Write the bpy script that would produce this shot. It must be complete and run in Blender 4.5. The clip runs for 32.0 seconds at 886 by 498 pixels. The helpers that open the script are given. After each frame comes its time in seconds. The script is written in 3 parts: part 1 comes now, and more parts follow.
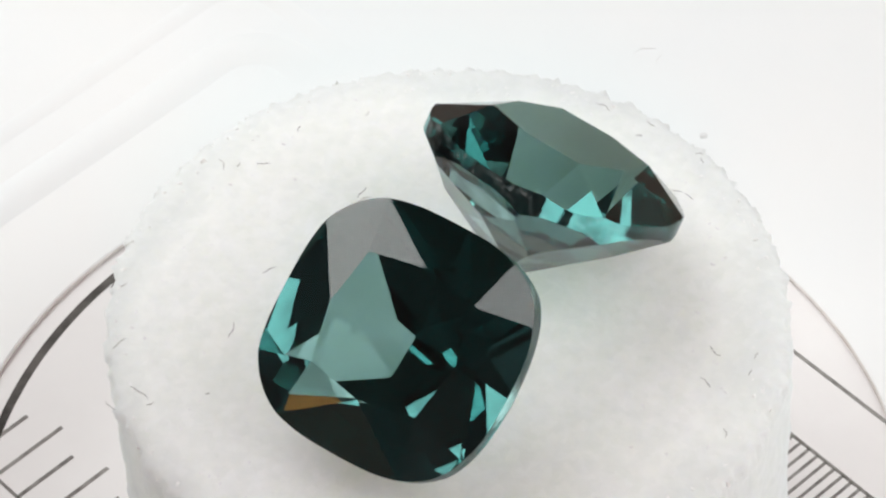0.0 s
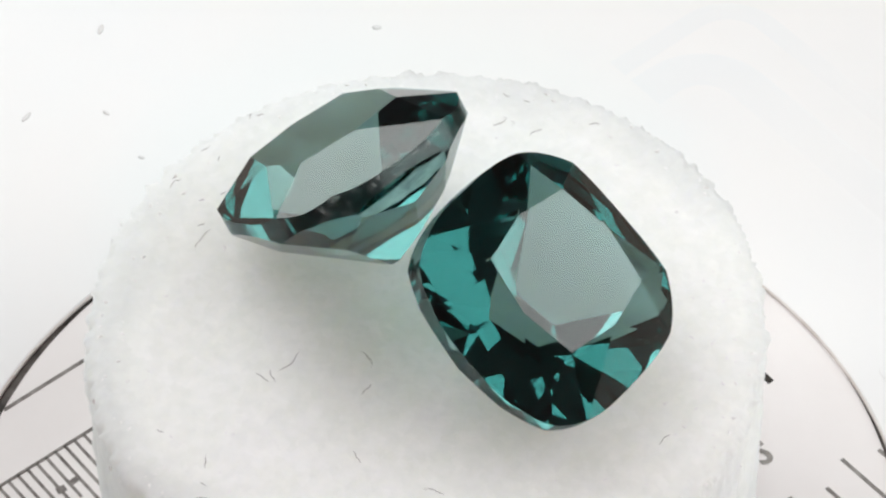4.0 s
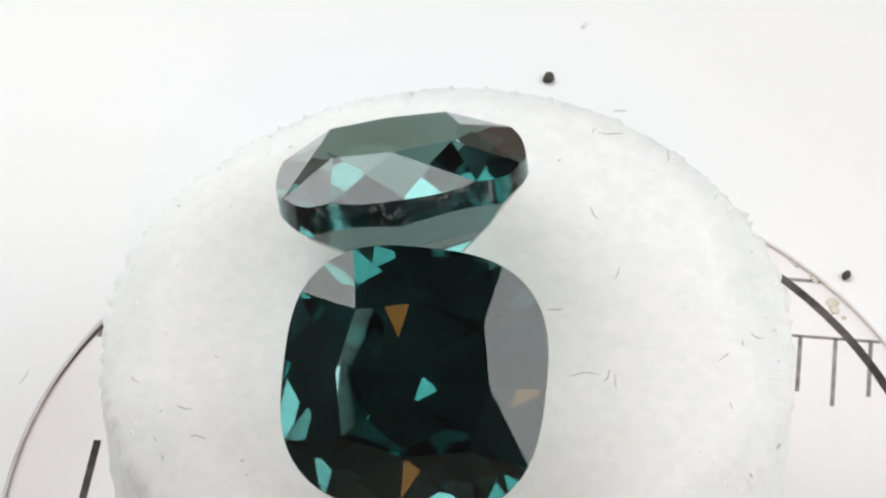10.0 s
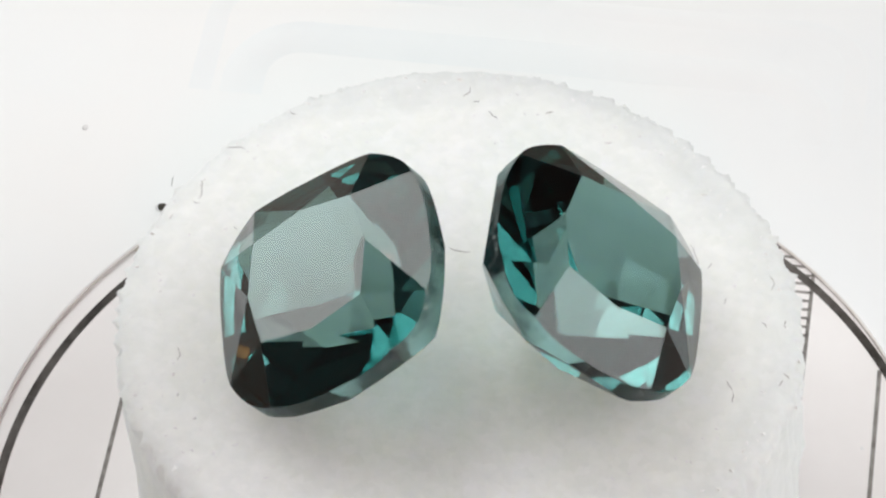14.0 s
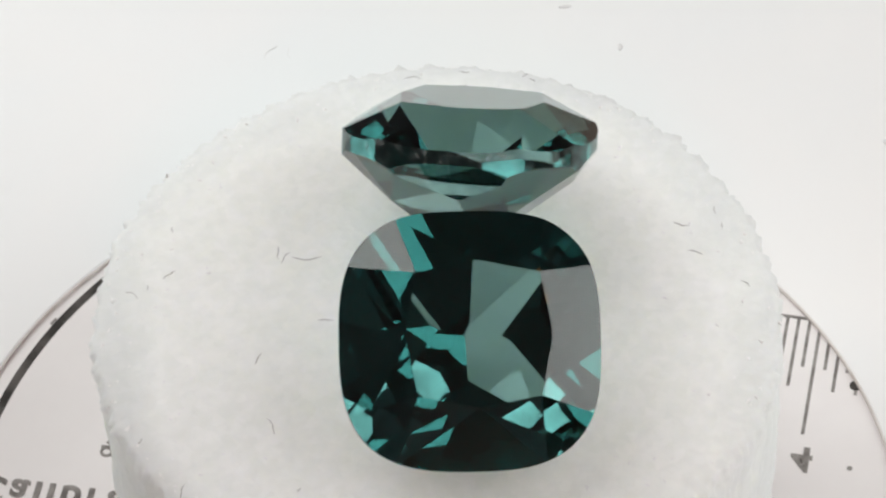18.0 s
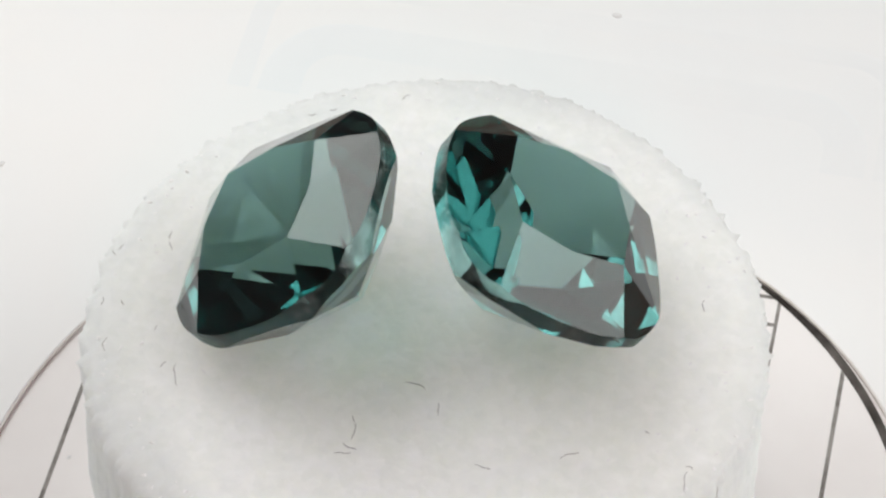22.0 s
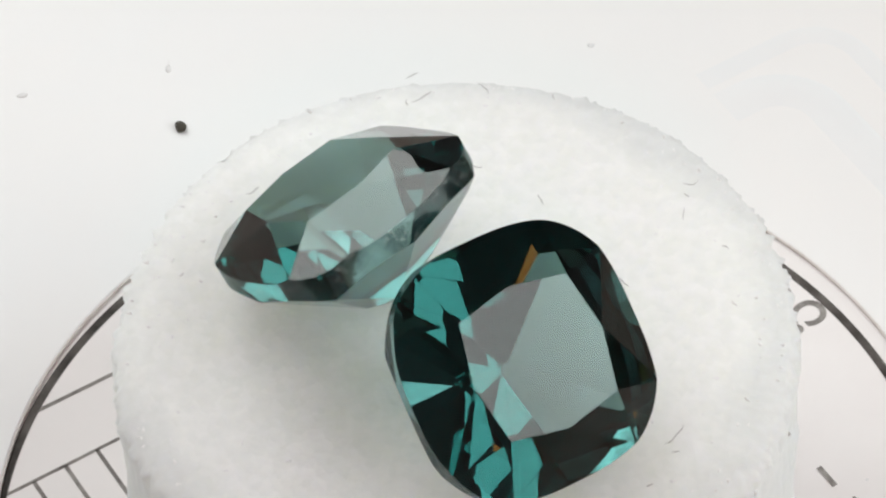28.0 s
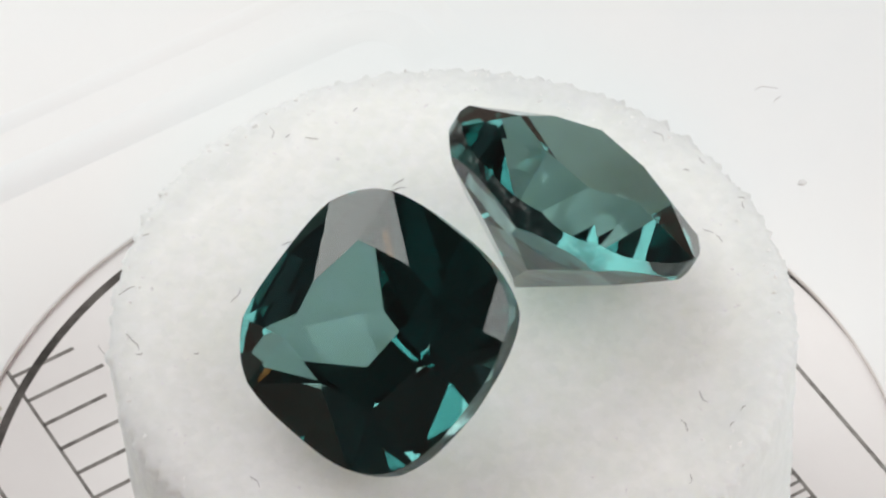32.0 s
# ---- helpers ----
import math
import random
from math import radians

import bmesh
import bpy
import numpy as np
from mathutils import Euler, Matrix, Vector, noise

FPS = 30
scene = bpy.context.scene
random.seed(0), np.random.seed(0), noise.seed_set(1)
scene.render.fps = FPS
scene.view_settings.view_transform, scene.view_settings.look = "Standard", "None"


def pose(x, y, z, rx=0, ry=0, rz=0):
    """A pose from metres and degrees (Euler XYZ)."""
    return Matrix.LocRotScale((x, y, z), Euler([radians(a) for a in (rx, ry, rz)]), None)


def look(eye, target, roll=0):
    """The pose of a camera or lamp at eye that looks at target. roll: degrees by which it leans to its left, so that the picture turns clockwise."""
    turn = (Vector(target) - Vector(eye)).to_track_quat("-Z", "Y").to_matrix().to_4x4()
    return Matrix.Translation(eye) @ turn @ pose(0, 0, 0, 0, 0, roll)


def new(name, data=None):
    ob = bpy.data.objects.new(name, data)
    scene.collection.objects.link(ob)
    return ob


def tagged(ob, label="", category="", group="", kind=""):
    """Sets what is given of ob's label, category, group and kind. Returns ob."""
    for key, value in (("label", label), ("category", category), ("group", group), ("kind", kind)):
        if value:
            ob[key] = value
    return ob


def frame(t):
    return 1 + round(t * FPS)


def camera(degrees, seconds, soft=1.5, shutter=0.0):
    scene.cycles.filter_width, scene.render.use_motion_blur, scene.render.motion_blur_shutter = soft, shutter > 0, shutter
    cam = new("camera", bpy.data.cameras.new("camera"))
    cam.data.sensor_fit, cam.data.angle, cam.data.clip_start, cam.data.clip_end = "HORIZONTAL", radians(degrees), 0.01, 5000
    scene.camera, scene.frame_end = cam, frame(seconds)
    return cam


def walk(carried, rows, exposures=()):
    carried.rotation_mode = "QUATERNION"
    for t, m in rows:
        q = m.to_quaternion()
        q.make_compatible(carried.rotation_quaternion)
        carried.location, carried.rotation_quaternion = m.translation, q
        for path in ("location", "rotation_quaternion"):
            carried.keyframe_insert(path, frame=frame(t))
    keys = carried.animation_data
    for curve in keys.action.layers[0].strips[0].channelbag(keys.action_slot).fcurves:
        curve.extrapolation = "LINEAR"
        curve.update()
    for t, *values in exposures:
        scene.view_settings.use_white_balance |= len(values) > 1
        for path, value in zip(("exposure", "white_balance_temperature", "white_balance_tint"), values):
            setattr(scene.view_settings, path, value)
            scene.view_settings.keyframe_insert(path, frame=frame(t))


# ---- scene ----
import collections

U = 0.00225          # metres to one unit of the plan; z = 0 is the top of the foam puck
CARD_Z = -6.41       # printed face of the calibration card
LID_Z = -6.33        # upper face of the white lid with the round window

# ---- camera, fixed on its stand ----
EYE = Vector((0.0, -37.580, 46.773)) * U
AIM = Vector((0.085, 1.0129, 0.8323)) * U
cam = camera(15.056, 32.0, soft=2.3)
EXPOSURES = [(0.0, 0.02, 6460, 10), (7.0, 0.04, 6420, 10), (13.0, 0.02, 6420, 10), (16.0, -0.18, 6530, 10), (19.0, -0.11, 6530, 10), (32.0, -0.10, 6505, 10)]
VIEW = look(EYE, AIM, -2.094)
walk(cam, [(0.0, VIEW), (32.0, VIEW)], exposures=EXPOSURES)

# ---- the slow turn of the stage: one turn in about 16.8 s ----
TURN_T = (0.0, 0.5, 1.0, 2.0, 3.5, 5.5, 8.0, 10.5, 13.5, 15.5, 18.0, 21.0, 25.5, 27.5, 30.0, 32.0)
TURN_D = (-8.66, -8.76, -8.86, -9.14, -8.96, -7.37, -5.48, -3.26, -0.77, 0.48, 1.03, 3.02, 6.32, 8.87, 11.59, 13.28)


def stage_angle(t):
    near = [t + d for d in (-0.6, -0.4, -0.2, 0.0, 0.2, 0.4, 0.6)]
    lag = sum(float(np.interp(min(max(q, 0.0), 32.0), TURN_T, TURN_D)) for q in near) / len(near)
    return 360.0 * t / 16.79268 + lag


# ---- light: two softboxes, back left and right, and a small warm bulb, in an added unseen room ----
world = bpy.data.worlds.new("world")
scene.world = world
world.use_nodes = True
world.node_tree.nodes["Background"].inputs["Color"].default_value = (1.0, 0.50, 0.40, 1)
world.node_tree.nodes["Background"].inputs["Strength"].default_value = 0.10


def softbox(name, eye, target, sx, sy, watts, colour):
    data = bpy.data.lights.new(name, "AREA")
    data.shape, data.size, data.size_y, data.energy, data.color = "RECTANGLE", sx, sy, watts, colour
    ob = new(name, data)
    ob.matrix_world = look(eye, target)
    return ob


softbox("softbox_back", (-0.245, 0.287, 0.328), (0, 0, 0), 0.49, 0.49, 2.68, (0.963, 0.985, 0.962))
softbox("softbox_side", (0.400, -0.056, 0.270), (0, 0, 0), 0.45, 0.52, 2.18, (0.963, 0.985, 0.962))
bulb = bpy.data.lights.new("warm_bulb", "POINT")
bulb.energy, bulb.color, bulb.shadow_soft_size = 1.0, (1.0, 0.09, 0.02), 0.055
new("warm_bulb", bulb).location = (0.024, -0.459, 0.386)
scene.view_settings.exposure = 0.0
scene.cycles.max_bounces, scene.cycles.glossy_bounces, scene.cycles.transmission_bounces = 24, 16, 24


# ---- materials ----
def material(name):
    m = bpy.data.materials.new(name)
    m.use_nodes = True
    return m, m.node_tree, m.node_tree.nodes["Principled BSDF"]


def node(nt, kind, **values):
    n = nt.nodes.new(kind)
    for key, value in values.items():
        n.inputs[key.replace("_", " ")].default_value = value
    return n


def coords(nt):
    return nt.nodes.new("ShaderNodeTexCoord").outputs["Object"]


def mottled(name, c1, c2, scale, rough=0.5, bump=0.0, fine=None, rough_var=0.1):
    """Two-scale colour variation with a little relief."""
    m, nt, b = material(name)
    co = coords(nt)
    n1 = node(nt, "ShaderNodeTexNoise", Scale=scale, Detail=5.0, Roughness=0.6)
    nt.links.new(co, n1.inputs["Vector"])
    ramp = nt.nodes.new("ShaderNodeValToRGB")
    ramp.color_ramp.elements[0].position, ramp.color_ramp.elements[1].position = 0.35, 0.65
    ramp.color_ramp.elements[0].color, ramp.color_ramp.elements[1].color = (*c1, 1), (*c2, 1)
    nt.links.new(n1.outputs["Fac"], ramp.inputs["Fac"])
    nt.links.new(ramp.outputs["Color"], b.inputs["Base Color"])
    n2 = node(nt, "ShaderNodeTexNoise", Scale=fine or scale * 8, Detail=4.0)
    nt.links.new(co, n2.inputs["Vector"])
    mr = node(nt, "ShaderNodeMapRange", To_Min=rough - rough_var, To_Max=rough + rough_var)
    nt.links.new(n2.outputs["Fac"], mr.inputs["Value"])
    nt.links.new(mr.outputs["Result"], b.inputs["Roughness"])
    if bump:
        bp = node(nt, "ShaderNodeBump", Strength=bump, Distance=0.0002)
        nt.links.new(n2.outputs["Fac"], bp.inputs["Height"])
        nt.links.new(bp.outputs["Normal"], b.inputs["Normal"])
    return m


def foam_material():
    """Translucent closed-cell foam: pale cells with faint darker walls, fine grain and a few glints."""
    m, nt, b = material("foam")
    co = coords(nt)
    big = node(nt, "ShaderNodeTexNoise", Scale=140.0, Detail=4.0)
    mid = node(nt, "ShaderNodeTexNoise", Scale=1100.0, Detail=6.0, Roughness=0.65)
    cell = node(nt, "ShaderNodeTexVoronoi", Scale=2500.0)
    fine = node(nt, "ShaderNodeTexNoise", Scale=3000.0, Detail=5.0)
    warp = node(nt, "ShaderNodeMix")
    warp.data_type = "VECTOR"
    warp.inputs["Factor"].default_value = 0.0006
    nt.links.new(co, warp.inputs["A"])
    nt.links.new(mid.outputs["Color"], warp.inputs["B"])
    for n in (big, mid, fine):
        nt.links.new(co, n.inputs["Vector"])
    nt.links.new(warp.outputs["Result"], cell.inputs["Vector"])
    ramp = nt.nodes.new("ShaderNodeValToRGB")
    ramp.color_ramp.elements[0].position, ramp.color_ramp.elements[1].position = 0.32, 0.68
    ramp.color_ramp.elements[0].color, ramp.color_ramp.elements[1].color = (0.958, 0.982, 0.945, 1), (0.97, 0.988, 0.963, 1)
    nt.links.new(big.outputs["Fac"], ramp.inputs["Fac"])
    # towards the cut edge the colour turns cooler, darker and blotchy
    flat = node(nt, "ShaderNodeVectorMath")
    flat.operation = "MULTIPLY"
    flat.inputs[1].default_value = (1 / (6.1 * U), 1 / (6.1 * U), 0)
    nt.links.new(co, flat.inputs[0])
    reach = node(nt, "ShaderNodeVectorMath")
    reach.operation = "LENGTH"
    nt.links.new(flat.outputs["Vector"], reach.inputs[0])
    wob = node(nt, "ShaderNodeMath")
    wob.operation = "MULTIPLY_ADD"
    nt.links.new(big.outputs["Fac"], wob.inputs[0])
    wob.inputs[1].default_value = 0.35
    nt.links.new(reach.outputs["Value"], wob.inputs[2])
    edge = node(nt, "ShaderNodeMapRange", From_Min=1.03, From_Max=1.14)
    nt.links.new(wob.outputs[0], edge.inputs["Value"])
    cool = nt.nodes.new("ShaderNodeMix")
    cool.data_type = "RGBA"
    cool.inputs["B"].default_value = (0.80, 0.825, 0.825, 1)
    nt.links.new(edge.outputs["Result"], cool.inputs["Factor"])
    nt.links.new(ramp.outputs["Color"], cool.inputs["A"])
    tone = nt.nodes.new("ShaderNodeValToRGB")
    tone.color_ramp.elements[0].position, tone.color_ramp.elements[1].position = 0.25, 0.75
    tone.color_ramp.elements[0].color, tone.color_ramp.elements[1].color = (0.92, 0.927, 0.92, 1), (1, 1, 1, 1)
    nt.links.new(mid.outputs["Fac"], tone.inputs["Fac"])
    mul = nt.nodes.new("ShaderNodeMix")
    mul.data_type, mul.blend_type = "RGBA", "MULTIPLY"
    mul.inputs["Factor"].default_value = 1.0
    nt.links.new(cool.outputs["Result"], mul.inputs["A"])
    nt.links.new(tone.outputs["Color"], mul.inputs["B"])
    tint = nt.nodes.new("ShaderNodeValToRGB")
    tint.color_ramp.elements[0].position, tint.color_ramp.elements[1].position = 0.0, 1.0
    tint.color_ramp.elements[0].color, tint.color_ramp.elements[1].color = (0.95, 0.955, 0.95, 1), (1, 1, 1, 1)
    nt.links.new(cell.outputs["Color"], tint.inputs["Fac"])
    mul2 = nt.nodes.new("ShaderNodeMix")
    mul2.data_type, mul2.blend_type = "RGBA", "MULTIPLY"
    mul2.inputs["Factor"].default_value = 1.0
    nt.links.new(mul.outputs["Result"], mul2.inputs["A"])
    nt.links.new(tint.outputs["Color"], mul2.inputs["B"])
    nt.links.new(mul2.outputs["Result"], b.inputs["Base Color"])
    add = node(nt, "ShaderNodeMath")
    add.operation = "MULTIPLY_ADD"
    nt.links.new(fine.outputs["Fac"], add.inputs[0])
    add.inputs[1].default_value = 0.35
    nt.links.new(cell.outputs["Distance"], add.inputs[2])
    bp = node(nt, "ShaderNodeBump", Strength=0.07, Distance=0.0002)
    nt.links.new(add.outputs[0], bp.inputs["Height"])
    nt.links.new(bp.outputs["Normal"], b.inputs["Normal"])
    b.inputs["Roughness"].default_value = 0.5
    b.inputs["Specular IOR Level"].default_value = 0.12
    b.inputs["Subsurface Weight"].default_value = 0.88
    b.inputs["Subsurface Radius"].default_value = (1.0, 1.0, 0.9)
    b.inputs["Subsurface Scale"].default_value = 0.013
    return m


def gem_material(name, colour, glint):
    m, nt, b = material(name)
    nt.nodes.remove(b)
    inner = nt.nodes.new("ShaderNodeBsdfRefraction")
    inner.inputs["Color"].default_value = (*colour, 1)
    inner.inputs["IOR"].default_value = 1.66
    inner.inputs["Roughness"].default_value = 0.0
    gloss = nt.nodes.new("ShaderNodeBsdfGlossy")
    gloss.inputs["Roughness"].default_value = 0.0
    share = node(nt, "ShaderNodeFresnel", IOR=1.66)
    shade = nt.nodes.new("ShaderNodeValToRGB")
    shade.color_ramp.elements[0].position, shade.color_ramp.elements[1].position = 0.85, 0.97
    shade.color_ramp.elements[0].color, shade.color_ramp.elements[1].color = (1, 1, 1, 1), (*glint, 1)
    nt.links.new(share.outputs["Fac"], shade.inputs["Fac"])
    nt.links.new(shade.outputs["Color"], gloss.inputs["Color"])
    mix = nt.nodes.new("ShaderNodeMixShader")
    nt.links.new(share.outputs["Fac"], mix.inputs["Fac"])
    nt.links.new(inner.outputs["BSDF"], mix.inputs[1])
    nt.links.new(gloss.outputs["BSDF"], mix.inputs[2])
    nt.links.new(mix.outputs["Shader"], nt.nodes["Material Output"].inputs["Surface"])
    return m


def girdle_material(colour):
    """The band of a stone: glassy and finely ridged, with dark specks where it is unpolished."""
    m, nt, b = material("gem_girdle")
    co = coords(nt)
    n1 = node(nt, "ShaderNodeTexNoise", Scale=2600.0, Detail=3.0, Roughness=0.7)
    n2 = node(nt, "ShaderNodeTexNoise", Scale=420.0, Detail=3.0)
    for n in (n1, n2):
        nt.links.new(co, n.inputs["Vector"])
    ramp = nt.nodes.new("ShaderNodeValToRGB")
    ramp.color_ramp.elements[0].position, ramp.color_ramp.elements[1].position = 0.50, 0.66
    ramp.color_ramp.elements[0].color, ramp.color_ramp.elements[1].color = (0.012, 0.014, 0.015, 1), (0.35, 0.42, 0.41, 1)
    nt.links.new(n1.outputs["Fac"], ramp.inputs["Fac"])
    nt.links.new(ramp.outputs["Color"], b.inputs["Base Color"])
    b.inputs["Roughness"].default_value = 0.25
    bp = node(nt, "ShaderNodeBump", Strength=0.035, Distance=0.0001)
    nt.links.new(n1.outputs["Fac"], bp.inputs["Height"])
    nt.links.new(bp.outputs["Normal"], b.inputs["Normal"])
    g = nt.nodes.new("ShaderNodeBsdfGlass")
    g.inputs["Color"].default_value = (*colour, 1)
    g.inputs["IOR"].default_value = 1.66
    nt.links.new(bp.outputs["Normal"], g.inputs["Normal"])
    mix = nt.nodes.new("ShaderNodeMixShader")
    part_of = node(nt, "ShaderNodeMapRange", From_Min=0.42, From_Max=0.58, To_Min=0.03, To_Max=0.5)
    nt.links.new(n2.outputs["Fac"], part_of.inputs["Value"])
    nt.links.new(part_of.outputs["Result"], mix.inputs["Fac"])
    nt.links.new(g.outputs["BSDF"], mix.inputs[1])
    nt.links.new(b.outputs["BSDF"], mix.inputs[2])
    nt.links.new(mix.outputs["Shader"], nt.nodes["Material Output"].inputs["Surface"])
    return m


GIRDLE = girdle_material((0.50, 0.65, 0.64))
FOAM = foam_material()
GEM = gem_material("teal_gem", (0.495, 0.65, 0.637), (0.265, 0.485, 0.48))
LID = mottled("white_plastic", (0.845, 0.862, 0.875), (0.88, 0.874, 0.87), 35.0, 0.42, 0.04)
# lid plastic tinted bluish: the shading of the moulded slopes, put into the colour
RIDGE = mottled("shade_tinted_plastic", (0.832, 0.851, 0.866), (0.868, 0.871, 0.873), 60.0, 0.45, 0.03)
CARD = mottled("white_card", (0.825, 0.80, 0.797), (0.86, 0.84, 0.838), 120.0, 0.45, 0.05)
INK = mottled("grey_ink", (0.17, 0.158, 0.15), (0.35, 0.335, 0.32), 1500.0, 0.6, 0.1)
INK.node_tree.nodes["Principled BSDF"].inputs["Specular IOR Level"].default_value = 0.1
BLACK = mottled("black_ink", (0.035, 0.031, 0.028), (0.14, 0.128, 0.12), 500.0, 0.45, 0.1)
BLACK.node_tree.nodes["Principled BSDF"].inputs["Specular IOR Level"].default_value = 0.1
RIM = mottled("brown_rim", (0.58, 0.54, 0.51), (0.72, 0.69, 0.67), 700.0, 0.6, 0.1)
FIBRE = mottled("grey_fibre", (0.28, 0.275, 0.27), (0.42, 0.41, 0.40), 900.0, 0.7)
DUST = mottled("pale_dust", (0.72, 0.725, 0.73), (0.80, 0.80, 0.80), 900.0, 0.7)
DIRT = mottled("dark_dirt", (0.03, 0.027, 0.02), (0.09, 0.08, 0.06), 3000.0, 0.8, 0.3)
STAIN = mottled("beige_residue", (0.62, 0.56, 0.46), (0.72, 0.68, 0.60), 1500.0, 0.5)
CRUMB = mottled("white_crumb", (0.84, 0.85, 0.84), (0.90, 0.91, 0.91), 900.0, 0.30)
WALL = mottled("blue_grey_paint", (0.58, 0.69, 0.73), (0.64, 0.75, 0.79), 4.0, 0.7, 0.1)
CEILING = mottled("pale_grey_paint", (0.66, 0.74, 0.77), (0.72, 0.80, 0.83), 4.0, 0.7, 0.1)
TABLE = mottled("table_top", (0.16, 0.12, 0.10), (0.21, 0.16, 0.13), 20.0, 0.6)


# ---- helpers for parts ----
def mesh_of(bm, name, mat, smooth=False):
    """Turns a bmesh in plan units into a mesh in metres."""
    bmesh.ops.scale(bm, vec=(U, U, U), verts=bm.verts)
    me = bpy.data.meshes.new(name)
    bm.to_mesh(me)
    bm.free()
    me.materials.append(mat)
    if smooth:
        me.polygons.foreach_set("use_smooth", [True] * len(me.polygons))
    return me


def part(name, bm, mat, parent=None, label="", smooth=False):
    ob = new(name, mesh_of(bm, name, mat, smooth))
    if parent:
        ob.parent = parent
    if label:
        ob["label"] = label
    return ob


def bar(p, q, width, z, height=0.006):
    """A flat printed stroke from p to q."""
    bm = bmesh.new()
    a, b = Vector((*p, 0)), Vector((*q, 0))
    d = (b - a).normalized()
    n = Vector((-d.y, d.x, 0)) * width / 2
    lo = [bm.verts.new(v + Vector((0, 0, z))) for v in (a - n, b - n, b + n, a + n)]
    hi = [bm.verts.new(v.co + Vector((0, 0, height))) for v in lo]
    bm.faces.new(hi)
    bm.faces.new(lo[::-1])
    for i in range(4):
        j = (i + 1) % 4
        bm.faces.new((lo[i], lo[j], hi[j], hi[i]))
    return bm


def annulus(cx, cy, r0, r1, z0, z1, n=256):
    """A flat ring with thickness."""
    bm = bmesh.new()
    rows = []
    for r, z in ((r0, z1), (r1, z1), (r1, z0), (r0, z0)):
        rows.append([bm.verts.new((cx + r * math.cos(2 * math.pi * i / n), cy + r * math.sin(2 * math.pi * i / n), z)) for i in range(n)])
    for k in range(4):
        a, b = rows[k], rows[(k + 1) % 4]
        for i in range(n):
            j = (i + 1) % n
            bm.faces.new((a[i], b[i], b[j], a[j]))
    return bm


def disc(cx, cy, r, z0, z1, n=128):
    bm = bmesh.new()
    lo = [bm.verts.new((cx + r * math.cos(2 * math.pi * i / n), cy + r * math.sin(2 * math.pi * i / n), z0)) for i in range(n)]
    hi = [bm.verts.new((v.co.x, v.co.y, z1)) for v in lo]
    bm.faces.new(hi)
    bm.faces.new(lo[::-1])
    for i in range(n):
        j = (i + 1) % n
        bm.faces.new((lo[i], lo[j], hi[j], hi[i]))
    return bm


def lump(cx, cy, z, rx, ry, rz, turn=0.0, seed=0, rough=0.25):
    """A small uneven grain."""
    bm = bmesh.new()
    bmesh.ops.create_icosphere(bm, subdivisions=2, radius=1.0)
    c, s = math.cos(turn), math.sin(turn)
    for v in bm.verts:
        k = 1 + rough * noise.noise(v.co * 1.7 + Vector((seed * 3.1, seed * 1.7, 0)))
        x, y, h = v.co.x * rx * k, v.co.y * ry * k, v.co.z * rz * k
        v.co = (cx + x * c - y * s, cy + x * s + y * c, z + h)
    return bm


TURNING = []         # (object, its pose on the stage)


def on_stage(ob, local=None):
    TURNING.append((ob, local or Matrix.Identity(4)))
    return ob


# ---- the room: table top, unseen walls and ceiling added for bounce and reflections ----
def box(name, lo, hi, mat, label):
    bm = bmesh.new()
    bmesh.ops.create_cube(bm, size=1.0)
    for v in bm.verts:
        v.co = [lo[k] if v.co[k] < 0 else hi[k] for k in range(3)]
    me = bpy.data.meshes.new(name)
    bm.to_mesh(me)
    bm.free()
    me.materials.append(mat)
    return tagged(new(name, me), label, name.split("_")[0], kind="structure")


BASE_Z = -7.6 * U
ROOM, HIGH = 1.1, 1.35
box("ground", (-ROOM, -ROOM, BASE_Z - 0.02), (ROOM, ROOM, BASE_Z), TABLE, "plain brown-grey table top under the white case")
box("wall_north", (-ROOM, ROOM, BASE_Z), (ROOM, ROOM + 0.05, HIGH), WALL, "unseen pale blue-grey wall, added for bounce light and reflections")
box("wall_south", (-ROOM, -ROOM - 0.05, BASE_Z), (ROOM, -ROOM, HIGH), WALL, "unseen pale blue-grey wall, added for bounce light and reflections")
box("wall_east", (ROOM, -ROOM - 0.05, BASE_Z), (ROOM + 0.05, ROOM + 0.05, HIGH), WALL, "unseen pale blue-grey wall, added for bounce light and reflections")
box("wall_west", (-ROOM - 0.05, -ROOM - 0.05, BASE_Z), (-ROOM, ROOM + 0.05, HIGH), WALL, "unseen pale blue-grey wall, added for bounce light and reflections")
box("ceiling", (-ROOM - 0.05, -ROOM - 0.05, HIGH), (ROOM + 0.05, ROOM + 0.05, HIGH + 0.05), CEILING, "unseen pale grey ceiling, added for bounce light and reflections")


# ---- white case: tray below, lid with a round window above ----
def square_radius(az, half, corner, turn):
    """Distance from the centre to a rounded square's edge."""
    a = az - turn
    c, s = abs(math.cos(a)), abs(math.sin(a))
    k = half - corner
    r = half / max(c, s)
    if min(c, s) * r > k:
        b = k * (c + s)
        r = b + math.sqrt(max(b * b - 2 * k * k + corner * corner, 0))
    return r


HOLE = (-0.463, 0.38, 9.354)
SQUARE_TURN = radians(50.3)
case = tagged(new("display_case"), "white plastic case with a round window and low moulded ridges", "case")


